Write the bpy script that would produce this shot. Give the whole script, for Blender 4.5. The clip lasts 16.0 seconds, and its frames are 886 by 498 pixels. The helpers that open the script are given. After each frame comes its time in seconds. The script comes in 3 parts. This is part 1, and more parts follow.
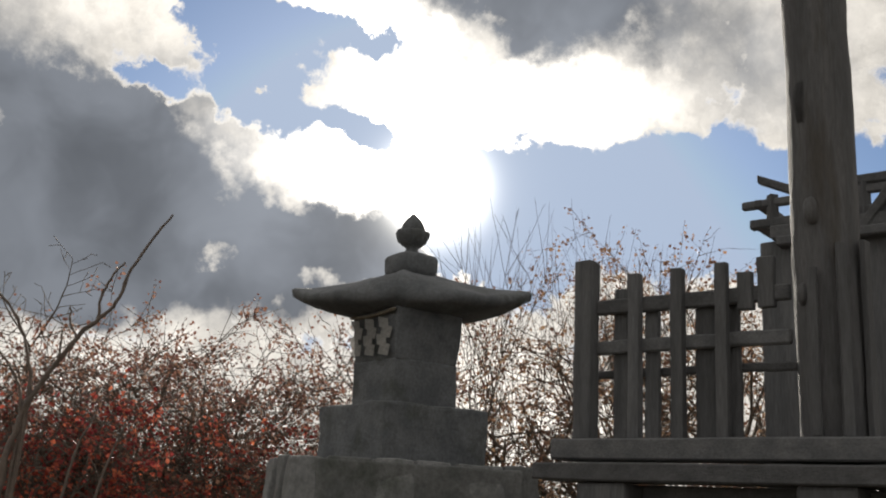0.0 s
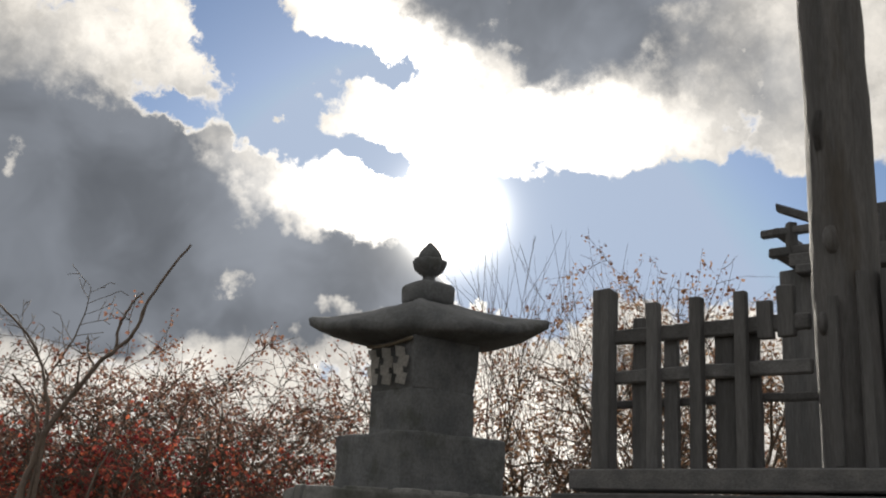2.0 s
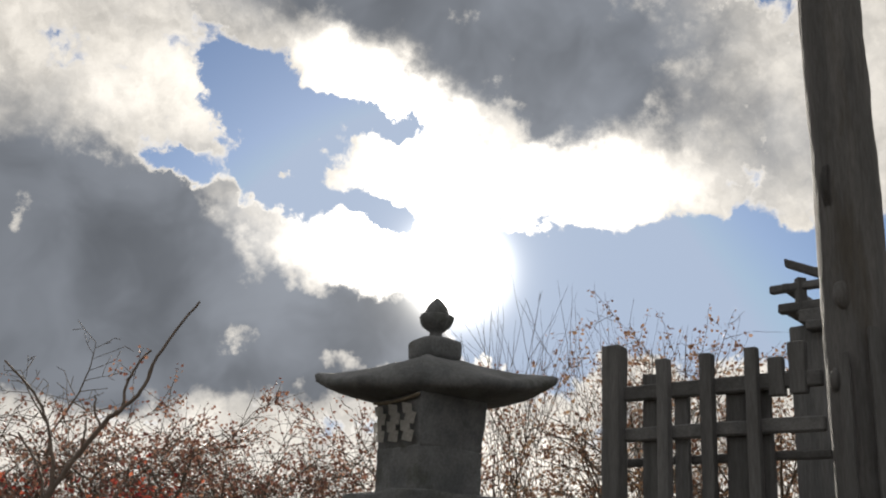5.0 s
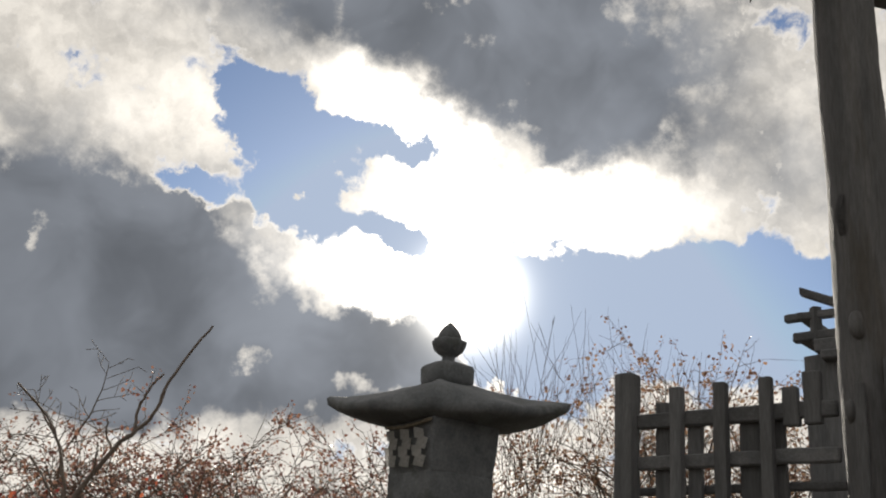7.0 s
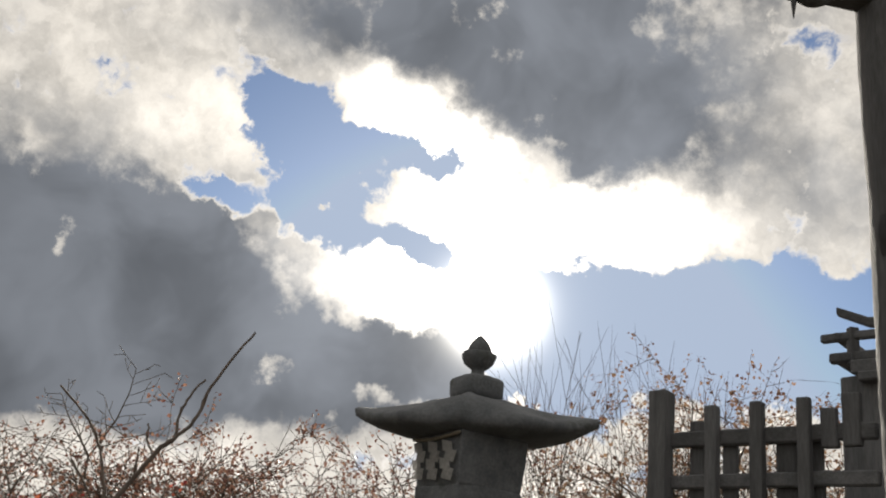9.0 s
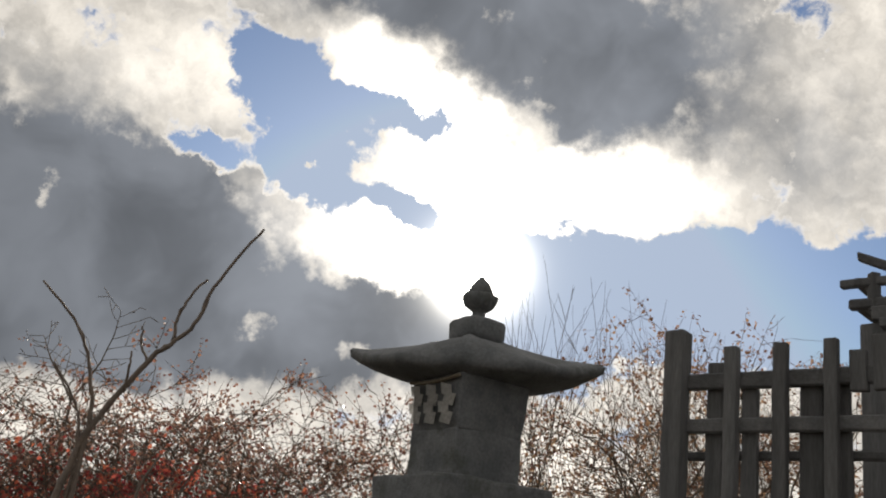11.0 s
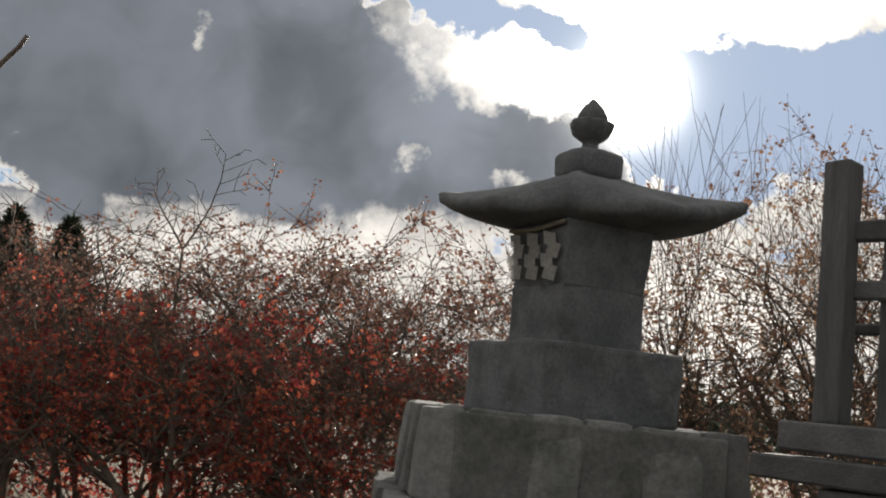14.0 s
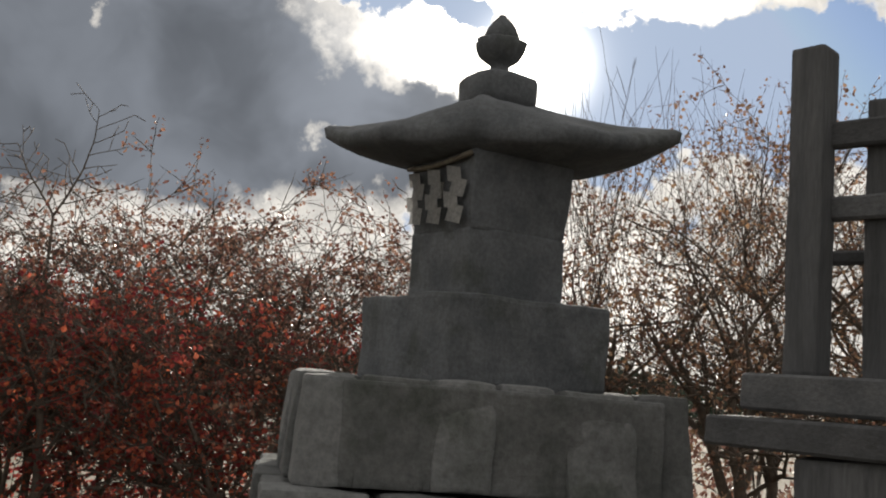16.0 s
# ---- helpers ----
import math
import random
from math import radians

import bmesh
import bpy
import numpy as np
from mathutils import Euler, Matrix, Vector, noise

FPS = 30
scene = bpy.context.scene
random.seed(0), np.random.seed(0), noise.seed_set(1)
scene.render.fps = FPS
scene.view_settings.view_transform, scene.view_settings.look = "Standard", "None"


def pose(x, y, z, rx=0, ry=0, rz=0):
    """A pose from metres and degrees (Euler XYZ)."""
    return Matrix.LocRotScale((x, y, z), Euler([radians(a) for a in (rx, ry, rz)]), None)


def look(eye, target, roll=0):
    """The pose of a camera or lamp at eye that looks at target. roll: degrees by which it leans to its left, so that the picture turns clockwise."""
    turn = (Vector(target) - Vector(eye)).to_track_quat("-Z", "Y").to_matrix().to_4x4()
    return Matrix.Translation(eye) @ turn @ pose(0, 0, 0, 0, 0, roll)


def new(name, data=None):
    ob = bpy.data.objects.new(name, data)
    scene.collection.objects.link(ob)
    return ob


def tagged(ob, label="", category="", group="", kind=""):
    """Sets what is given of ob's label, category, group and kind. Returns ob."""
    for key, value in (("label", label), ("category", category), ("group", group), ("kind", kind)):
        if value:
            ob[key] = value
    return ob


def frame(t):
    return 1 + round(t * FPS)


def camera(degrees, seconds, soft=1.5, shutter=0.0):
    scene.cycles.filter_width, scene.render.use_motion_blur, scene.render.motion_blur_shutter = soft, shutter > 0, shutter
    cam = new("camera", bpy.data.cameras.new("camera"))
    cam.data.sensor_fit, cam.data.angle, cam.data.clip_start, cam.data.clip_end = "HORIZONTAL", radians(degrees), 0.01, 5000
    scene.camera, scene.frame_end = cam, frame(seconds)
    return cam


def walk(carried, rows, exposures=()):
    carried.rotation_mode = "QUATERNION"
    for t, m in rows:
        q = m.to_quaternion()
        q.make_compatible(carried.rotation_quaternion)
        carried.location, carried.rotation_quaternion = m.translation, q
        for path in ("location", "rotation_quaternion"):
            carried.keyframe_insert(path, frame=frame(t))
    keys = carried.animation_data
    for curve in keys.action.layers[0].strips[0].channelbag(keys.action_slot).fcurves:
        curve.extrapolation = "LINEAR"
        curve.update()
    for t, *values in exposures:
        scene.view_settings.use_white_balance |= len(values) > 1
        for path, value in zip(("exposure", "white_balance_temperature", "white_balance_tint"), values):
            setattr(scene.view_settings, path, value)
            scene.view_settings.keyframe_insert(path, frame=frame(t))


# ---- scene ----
cam = camera(45.9, 16.0, 2.0)

PATH = [
    (0, (-0.798, -5.208, 1.251), (-0.447, -3.303, 1.745), 2.8),
    (0.5, (-0.796, -5.208, 1.252), (-0.45, -3.306, 1.765), 2.9),
    (1, (-0.799, -5.2, 1.252), (-0.461, -3.301, 1.782), 3.0),
    (1.5, (-0.801, -5.202, 1.255), (-0.477, -3.303, 1.793), 3.1),
    (2, (-0.799, -5.203, 1.256), (-0.484, -3.304, 1.8), 3.0),
    (2.5, (-0.8, -5.203, 1.256), (-0.488, -3.309, 1.817), 2.9),
    (3, (-0.796, -5.203, 1.26), (-0.478, -3.317, 1.842), 2.8),
    (3.5, (-0.8, -5.195, 1.261), (-0.484, -3.313, 1.86), 2.8),
    (4, (-0.804, -5.191, 1.262), (-0.498, -3.312, 1.874), 2.9),
    (6.5, (-0.81, -5.188, 1.265), (-0.533, -3.327, 1.944), 3.6),
    (7, (-0.809, -5.191, 1.27), (-0.544, -3.331, 1.953), 4.0),
    (7.5, (-0.816, -5.187, 1.272), (-0.564, -3.328, 1.966), 4.2),
    (8, (-0.819, -5.187, 1.271), (-0.585, -3.329, 1.975), 4.6),
    (10.5, (-0.889, -5.007, 1.25), (-0.657, -3.14, 1.927), 6.9),
    (11, (-0.885, -4.91, 1.226), (-0.629, -3.031, 1.862), 6.6),
    (11.5, (-0.888, -4.767, 1.212), (-0.657, -2.877, 1.836), 6.0),
    (12, (-0.845, -4.549, 1.221), (-0.648, -2.651, 1.82), 7.0),
    (12.5, (-0.777, -4.368, 1.271), (-0.557, -2.44, 1.754), 5.3),
    (13, (-0.623, -4.269, 1.358), (-0.424, -2.311, 1.715), 5.3),
    (13.5, (-0.577, -4.215, 1.471), (-0.473, -2.241, 1.778), 5.0),
    (14, (-0.571, -4.116, 1.503), (-0.561, -2.136, 1.789), 6.0),
    (14.5, (-0.529, -3.947, 1.527), (-0.499, -1.967, 1.807), 5.4),
    (15, (-0.431, -3.802, 1.545), (-0.421, -1.816, 1.785), 4.0),
    (15.5, (-0.429, -3.679, 1.53), (-0.376, -1.695, 1.778), 4.4),
    (16, (-0.479, -3.499, 1.473), (-0.294, -1.525, 1.732), 4.3),
]
EXPOSURES = [(0, 0.52, 6600, 10), (8, 0.50, 6650, 10), (11, 0.50, 6700, 10), (12, 0.46, 6750, 10), (12.4, 0.36, 6850, 10), (12.8, 0.36, 6850, 10), (13.2, 0.50, 6650, 10), (14, 0.54, 6550, 10), (16, 0.50, 6550, 10)]
walk(cam, [(t, look(eye, target, roll)) for t, eye, target, roll in PATH], EXPOSURES)

# ---------------------------------------------------------------- light and sky
SUN_AZ, SUN_EL = 9.8, 17.6
sd = Vector((math.sin(radians(SUN_AZ)) * math.cos(radians(SUN_EL)), math.cos(radians(SUN_AZ)) * math.cos(radians(SUN_EL)), math.sin(radians(SUN_EL))))
lamp = bpy.data.lights.new("sun", "SUN")
lamp.energy, lamp.angle, lamp.color = 4.5, radians(0.6), (1.0, 0.93, 0.82)
sun = new("sun", lamp)
sun.matrix_world = look(sd * 50, (0, 0, 0))

world = bpy.data.worlds.new("world")
scene.world = world
world.use_nodes = True
wt = world.node_tree
wt.nodes.clear()


def sock(tree, node, slot, value):
    if hasattr(value, "is_linked"):
        tree.links.new(value, node.inputs[slot])
    else:
        node.inputs[slot].default_value = value


def calc(tree, op, a, b=0.0, clamp=False):
    n = tree.nodes.new("ShaderNodeMath")
    n.operation, n.use_clamp = op, clamp
    sock(tree, n, 0, a)
    sock(tree, n, 1, b)
    return n.outputs[0]


def ramp(tree, value, lo, hi, to0=0.0, to1=1.0):
    n = tree.nodes.new("ShaderNodeMapRange")
    n.interpolation_type = "SMOOTHSTEP"
    sock(tree, n, "Value", value)
    for key, v in (("From Min", lo), ("From Max", hi), ("To Min", to0), ("To Max", to1)):
        n.inputs[key].default_value = v
    return n.outputs[0]


def noise_tex(tree, vec, scale, detail=4.0, rough=0.55, out="Fac"):
    n = tree.nodes.new("ShaderNodeTexNoise")
    tree.links.new(vec, n.inputs["Vector"])
    n.inputs["Scale"].default_value, n.inputs["Detail"].default_value, n.inputs["Roughness"].default_value = scale, detail, rough
    return n.outputs[out]


def blend(tree, fac, a, b, mode="MIX"):
    n = tree.nodes.new("ShaderNodeMix")
    n.data_type, n.blend_type = "RGBA", mode
    sock(tree, n, 0, fac)
    sock(tree, n, 6, a)
    sock(tree, n, 7, b)
    return n.outputs[2]


def vec(tree, op, a, b=None, scale=None):
    n = tree.nodes.new("ShaderNodeVectorMath")
    n.operation = op
    sock(tree, n, 0, a)
    if b is not None:
        sock(tree, n, 1, b)
    if scale is not None:
        n.inputs["Scale"].default_value = scale
    return n.outputs["Value"] if op in ("DOT_PRODUCT", "LENGTH") else n.outputs["Vector"]


way = vec(wt, "NORMALIZE", wt.nodes.new("ShaderNodeTexCoord").outputs["Generated"])
axes = wt.nodes.new("ShaderNodeSeparateXYZ")
wt.links.new(way, axes.inputs[0])
az = calc(wt, "MULTIPLY", calc(wt, "ARCTAN2", axes.outputs[0], axes.outputs[1]), 57.2958)
el = calc(wt, "MULTIPLY", calc(wt, "ARCSINE", axes.outputs[2]), 57.2958)
off = calc(wt, "MULTIPLY", calc(wt, "ARCCOSINE", calc(wt, "MINIMUM", vec(wt, "DOT_PRODUCT", way, tuple(sd)), 1.0)), 57.2958)
flat = wt.nodes.new("ShaderNodeCombineXYZ")
wt.links.new(az, flat.inputs[0])
wt.links.new(el, flat.inputs[1])
billow = vec(wt, "SUBTRACT", noise_tex(wt, way, 7.0, 3.0, 0.5, "Color"), (0.5, 0.5, 0.5))
curl = vec(wt, "SUBTRACT", noise_tex(wt, way, 26.0, 5.0, 0.6, "Color"), (0.5, 0.5, 0.5))
spot = vec(wt, "ADD", vec(wt, "ADD", flat.outputs[0], vec(wt, "SCALE", billow, scale=3.2)), vec(wt, "SCALE", curl, scale=3.4))


def centred(value, k):
    return calc(wt, "MULTIPLY", calc(wt, "SUBTRACT", value, 0.5), k)


puff = wt.nodes.new("ShaderNodeTexVoronoi")
wt.links.new(vec(wt, "ADD", way, vec(wt, "SCALE", curl, scale=0.03)), puff.inputs["Vector"])
puff.feature = "SMOOTH_F1"
puff.inputs["Scale"].default_value, puff.inputs["Detail"].default_value, puff.inputs["Roughness"].default_value = 19.0, 4.0, 0.55
puff.inputs["Smoothness"].default_value = 0.35
curdle = calc(wt, "MULTIPLY", calc(wt, "SUBTRACT", 0.42, puff.outputs["Distance"]), 0.55)
# cover: how closed the cloud is; thick: how much of the light it holds back; fire: how strongly the sun lights it through
cover = calc(wt, "ADD", calc(wt, "ADD", centred(noise_tex(wt, way, 14.0, 8.0, 0.58), 0.62), curdle), 0.60)
cover = calc(wt, "ADD", cover, centred(noise_tex(wt, vec(wt, "ADD", way, vec(wt, "SCALE", curl, scale=0.05)), 48.0, 6.0, 0.6), 0.46))
thick = calc(wt, "ADD", calc(wt, "ADD", centred(noise_tex(wt, vec(wt, "ADD", way, vec(wt, "SCALE", billow, scale=0.10)), 9.0, 3.0, 0.45), 0.48), calc(wt, "MULTIPLY", curdle, -0.35)), 0.20)
fire = centred(noise_tex(wt, way, 22.0, 5.0, 0.6), 0.35)


def mound(a, e, wa, we, turn):
    n = wt.nodes.new("ShaderNodeMapping")
    n.vector_type = "TEXTURE"
    wt.links.new(spot, n.inputs["Vector"])
    n.inputs["Location"].default_value = (a, e, 0)
    n.inputs["Rotation"].default_value = (0, 0, radians(turn))
    n.inputs["Scale"].default_value = (wa, we, 1)
    return calc(wt, "EXPONENT", calc(wt, "MULTIPLY", calc(wt, "POWER", vec(wt, "LENGTH", n.outputs[0]), 3.0), -1.0))


def gap(a, e, wa, we, turn, k):
    """An opening in the cloud round azimuth a and elevation e, in degrees."""
    global cover
    cover = calc(wt, "SUBTRACT", cover, calc(wt, "MULTIPLY", mound(a, e, wa, we, turn), k))


def bank(a, e, wa, we, turn, k):
    """A dark bank of cloud."""
    global cover, thick
    m = calc(wt, "MULTIPLY", mound(a, e, wa, we, turn), k)
    thick = calc(wt, "ADD", thick, m)
    cover = calc(wt, "ADD", cover, calc(wt, "MULTIPLY", m, 0.9))


def bright(a, e, wa, we, turn, k):
    """Thin cloud that the sun shines through."""
    global fire, thick, cover
    m = calc(wt, "MULTIPLY", mound(a, e, wa, we, turn), k)
    fire = calc(wt, "ADD", fire, m)
    thick = calc(wt, "SUBTRACT", thick, calc(wt, "MULTIPLY", m, 0.8))
    cover = calc(wt, "ADD", cover, calc(wt, "MULTIPLY", m, 0.35))


gap(-4.3, 26.5, 2.1, 2.2, 10, 1.0)
gap(-0.9, 23.5, 2.8, 3.9, 22, 1.3)
gap(-6.8, 21.6, 2.7, 1.1, 9, 0.95)
gap(4.5, 25.6, 3.3, 1.1, -7, 1.25)
gap(5.5, 20.3, 2.7, 1.1, -30, 1.35)
gap(16.2, 17.9, 4.4, 2.4, 0, 1.0)
gap(23.1, 16.8, 8.1, 3.1, -1, 1.3)
gap(32.1, 16.5, 6.2, 3.3, 4, 1.3)
gap(-13.9, 26.9, 2.3, 1.3, -3, 0.22)
gap(26.0, 22.5, 1.9, 1.0, -5, 0.3)
gap(14.9, 14.2, 3.4, 2.7, -30, 1.0)
gap(12.1, 17.0, 2.7, 2.8, 0, 1.3)
gap(11.9, 13.4, 1.8, 1.8, 5, 0.7)
gap(-22.5, 9.6, 2.3, 1.3, 1, 1.0)
bank(-10.5, 16.0, 10.3, 5.7, 11, 1.25)
bank(-20.5, 14.7, 9.9, 6.3, 12, 1.2)
bank(-13.2, 11.8, 10.1, 2.5, 5, 0.7)
bank(2.4, 14.0, 5.8, 2.7, -3, 1.2)
bank(6.9, 13.3, 4.0, 1.8, -20, 0.8)
bank(-3.8, 11.2, 9.1, 1.6, 6, 0.7)
bank(12.4, 30.9, 11.8, 5.4, -12, 0.85)
bank(15.3, 26.8, 5.4, 2.2, 0, 0.35)
bank(4.6, 34.0, 14.4, 3.0, 10, 0.5)
bank(18.3, 38.1, 15.9, 4.8, -5, 0.5)
bank(-15.5, 23.1, 4.9, 3.0, 11, 0.22)
bank(28.0, 24.9, 6.3, 4.2, -5, 0.2)
bank(-19.6, 8.0, 2.3, 0.8, 10, 0.45)
bright(4.3, 27.3, 4.0, 2.1, -20, 1.1)
bright(8.3, 24.4, 3.9, 3.3, 0, 0.9)
bright(15.1, 22.6, 7.4, 2.4, 1, 1.0)
bright(3.6, 18.1, 3.9, 2.7, -7, 1.0)
bright(-2.7, 19.0, 2.8, 2.1, -35, 0.35)
bright(-9.1, 24.7, 4.9, 3.3, 10, 0.2)
bright(3.7, 18.9, 3.5, 2.4, -33, 0.7)
bright(-12.7, 7.1, 12.6, 1.8, 1, 0.12)
bright(13.6, 4.8, 7.2, 3.6, 5, 0.38)

# no gaps low down, where haze and far cloud close the sky
haze = wt.nodes.new("ShaderNodeMapRange")
wt.links.new(el, haze.inputs["Value"])
for key, v in (("From Min", 8.0), ("From Max", 12.0), ("To Min", 0.16), ("To Max", -2.0)):
    haze.inputs[key].default_value = v
cover = calc(wt, "MAXIMUM", cover, haze.outputs[0])


def halo(width, strength):
    q = calc(wt, "DIVIDE", off, width)
    return calc(wt, "MULTIPLY", calc(wt, "EXPONENT", calc(wt, "MULTIPLY", calc(wt, "MULTIPLY", q, q), -1.0)), strength)


sky = wt.nodes.new("ShaderNodeTexSky")
sky.sky_type, sky.sun_disc = "NISHITA", False
sky.sun_elevation, sky.sun_rotation, sky.dust_density, sky.ozone_density = radians(SUN_EL), radians(SUN_AZ), 0.6, 3.0
blue = vec(wt, "MULTIPLY", sky.outputs[0], (0.040, 0.047, 0.057))
blue = vec(wt, "MINIMUM", blue, (0.30, 0.365, 0.48))
crisp = ramp(wt, noise_tex(wt, vec(wt, "ADD", way, vec(wt, "SCALE", curl, scale=0.06)), 30.0, 7.0, 0.6), 0.28, 0.72, 0.80, 1.16)
lit = vec(wt, "SCALE", (1.0, 0.948, 0.865), scale=1.0)
shine = calc(wt, "ADD", calc(wt, "ADD", halo(5.0, 0.55), halo(16.0, 0.16)), calc(wt, "MULTIPLY", calc(wt, "MAXIMUM", fire, 0.0), 0.75))
wt.links.new(calc(wt, "ADD", calc(wt, "MULTIPLY", crisp, 0.60), shine), lit.node.inputs["Scale"])
shade = ramp(wt, noise_tex(wt, vec(wt, "ADD", way, vec(wt, "SCALE", billow, scale=0.12)), 8.0, 4.0, 0.5), 0.30, 0.72, 0.78, 1.45)
dark = vec(wt, "SCALE", (0.90, 0.985, 1.13), scale=1.0)
wt.links.new(calc(wt, "MULTIPLY", calc(wt, "ADD", halo(16.0, 0.07), 0.108), shade), dark.node.inputs["Scale"])
cloud_colour = blend(wt, ramp(wt, calc(wt, "MINIMUM", thick, calc(wt, "MULTIPLY", cover, 3.0)), 0.08, 0.98), lit, dark)
sky_colour = blend(wt, ramp(wt, cover, -0.10, 0.15), blue, cloud_colour)
glow = vec(wt, "SCALE", (1.0, 0.97, 0.90), scale=1.0)
wt.links.new(calc(wt, "ADD", calc(wt, "ADD", halo(1.75, 8.0), halo(3.4, 0.22)), halo(9.0, 0.02)), glow.node.inputs["Scale"])
bg = wt.nodes.new("ShaderNodeBackground")
wt.links.new(vec(wt, "ADD", sky_colour, glow), bg.inputs["Color"])
bg.inputs["Strength"].default_value = 1.0
wt.links.new(bg.outputs[0], wt.nodes.new("ShaderNodeOutputWorld").inputs["Surface"])


# ---------------------------------------------------------------- materials
def material(name, base, alt, scale, rough=0.85, bump=0.3, metal=0.0, stains=None, grain=(1, 1, 1), vary=0.0, through_light=0.0):
    """base and alt mix by coarse noise, fine noise adds grain; stains is a third colour in blotches; vary shifts each object or leaf."""
    mat = bpy.data.materials.new(name)
    mat.use_nodes = True
    t = mat.node_tree
    t.nodes.clear()
    co = t.nodes.new("ShaderNodeTexCoord").outputs["Object"]
    mp = t.nodes.new("ShaderNodeMapping")
    t.links.new(co, mp.inputs[0])
    mp.inputs["Scale"].default_value = grain
    co = mp.outputs[0]
    coarse = noise_tex(t, co, scale, 5.0, 0.6)
    fine = noise_tex(t, co, scale * 9.0, 6.0, 0.7)
    col = blend(t, ramp(t, coarse, 0.32, 0.68), (*base, 1), (*alt, 1))
    if stains:
        col = blend(t, ramp(t, noise_tex(t, co, scale * 0.45, 7.0, 0.68), 0.52, 0.66, 0.0, 0.85), col, (*stains, 1))
    hsv = t.nodes.new("ShaderNodeHueSaturation")
    t.links.new(col, hsv.inputs["Color"])
    value = ramp(t, fine, 0.2, 0.8, 0.68, 1.3)
    if vary:
        info = t.nodes.new("ShaderNodeNewGeometry").outputs["Random Per Island"] if through_light else t.nodes.new("ShaderNodeObjectInfo").outputs["Random"]
        value = calc(t, "MULTIPLY", value, ramp(t, info, 0.0, 1.0, 1 - vary, 1 + vary))
        if through_light:
            t.links.new(calc(t, "ADD", calc(t, "MULTIPLY", info, 0.035), 0.484), hsv.inputs["Hue"])
    t.links.new(value, hsv.inputs["Value"])
    out = t.nodes.new("ShaderNodeOutputMaterial")
    b = t.nodes.new("ShaderNodeBsdfPrincipled")
    t.links.new(hsv.outputs[0], b.inputs["Base Color"])
    t.links.new(ramp(t, fine, 0.2, 0.8, max(rough - 0.15, 0.05), min(rough + 0.1, 1.0)), b.inputs["Roughness"])
    b.inputs["Metallic"].default_value = metal
    b.inputs["Specular IOR Level"].default_value = 0.35
    if bump:
        bp = t.nodes.new("ShaderNodeBump")
        bp.inputs["Strength"].default_value, bp.inputs["Distance"].default_value = bump, 0.012
        t.links.new(calc(t, "ADD", coarse, calc(t, "MULTIPLY", fine, 0.6)), bp.inputs["Height"])
        t.links.new(bp.outputs[0], b.inputs["Normal"])
    if through_light:
        tr = t.nodes.new("ShaderNodeBsdfTranslucent")
        t.links.new(hsv.outputs[0], tr.inputs["Color"])
        mx = t.nodes.new("ShaderNodeMixShader")
        mx.inputs[0].default_value = through_light
        t.links.new(b.outputs[0], mx.inputs[1])
        t.links.new(tr.outputs[0], mx.inputs[2])
        t.links.new(mx.outputs[0], out.inputs[0])
    else:
        t.links.new(b.outputs[0], out.inputs[0])
    return mat


STONE = material("weathered stone", (0.118, 0.126, 0.138), (0.076, 0.083, 0.092), 7.0, 0.9, 0.6, stains=(0.06, 0.066, 0.064))
PLINTH = material("mossy stone block", (0.155, 0.16, 0.165), (0.10, 0.106, 0.108), 5.0, 0.92, 0.7, stains=(0.068, 0.076, 0.07), vary=0.25)
WOOD = material("weathered timber", (0.096, 0.099, 0.106), (0.064, 0.067, 0.073), 5.0, 0.85, 0.5, grain=(3, 3, 0.35), vary=0.2)
WOOD_LONG = material("weathered timber rail", (0.096, 0.099, 0.106), (0.064, 0.067, 0.073), 5.0, 0.85, 0.5, grain=(0.35, 3, 3), vary=0.2)
BARK_LOG = material("old log", (0.105, 0.106, 0.112), (0.066, 0.068, 0.074), 4.0, 0.9, 0.9, stains=(0.06, 0.055, 0.05), grain=(3, 3, 0.4))
BARK = material("bark", (0.12, 0.095, 0.075), (0.07, 0.058, 0.05), 20.0, 0.9, 0.4)
TWIG = material("pale twig bark", (0.11, 0.085, 0.07), (0.07, 0.055, 0.048), 60.0, 0.55, 0.2)
PAPER = material("white paper", (0.52, 0.52, 0.51), (0.40, 0.40, 0.40), 9.0, 0.8, 0.1, through_light=0.35)
ROPE = material("straw rope", (0.17, 0.15, 0.115), (0.11, 0.095, 0.075), 40.0, 0.9, 0.5)
RED_LEAF = material("red maple leaf", (0.42, 0.085, 0.055), (0.26, 0.055, 0.055), 2.0, 0.5, 0.0, vary=0.45, through_light=0.7)
RUST_LEAF = material("russet leaf", (0.27, 0.15, 0.095), (0.18, 0.105, 0.075), 2.0, 0.45, 0.0, vary=0.45, through_light=0.5)
DARK_LEAF = material("dull brown leaf", (0.27, 0.13, 0.095), (0.19, 0.10, 0.08), 2.0, 0.4, 0.0, vary=0.4, through_light=0.45)
OLIVE_LEAF = material("olive leaf", (0.12, 0.11, 0.03), (0.07, 0.07, 0.025), 2.0, 0.5, 0.0, vary=0.4, through_light=0.35)
NEEDLE = material("conifer foliage", (0.035, 0.05, 0.03), (0.025, 0.038, 0.028), 3.0, 0.7, 0.0, vary=0.3, through_light=0.15)
SOIL = material("leaf-littered earth", (0.13, 0.10, 0.07), (0.09, 0.085, 0.05), 1.3, 0.95, 0.8, stains=(0.17, 0.085, 0.045))
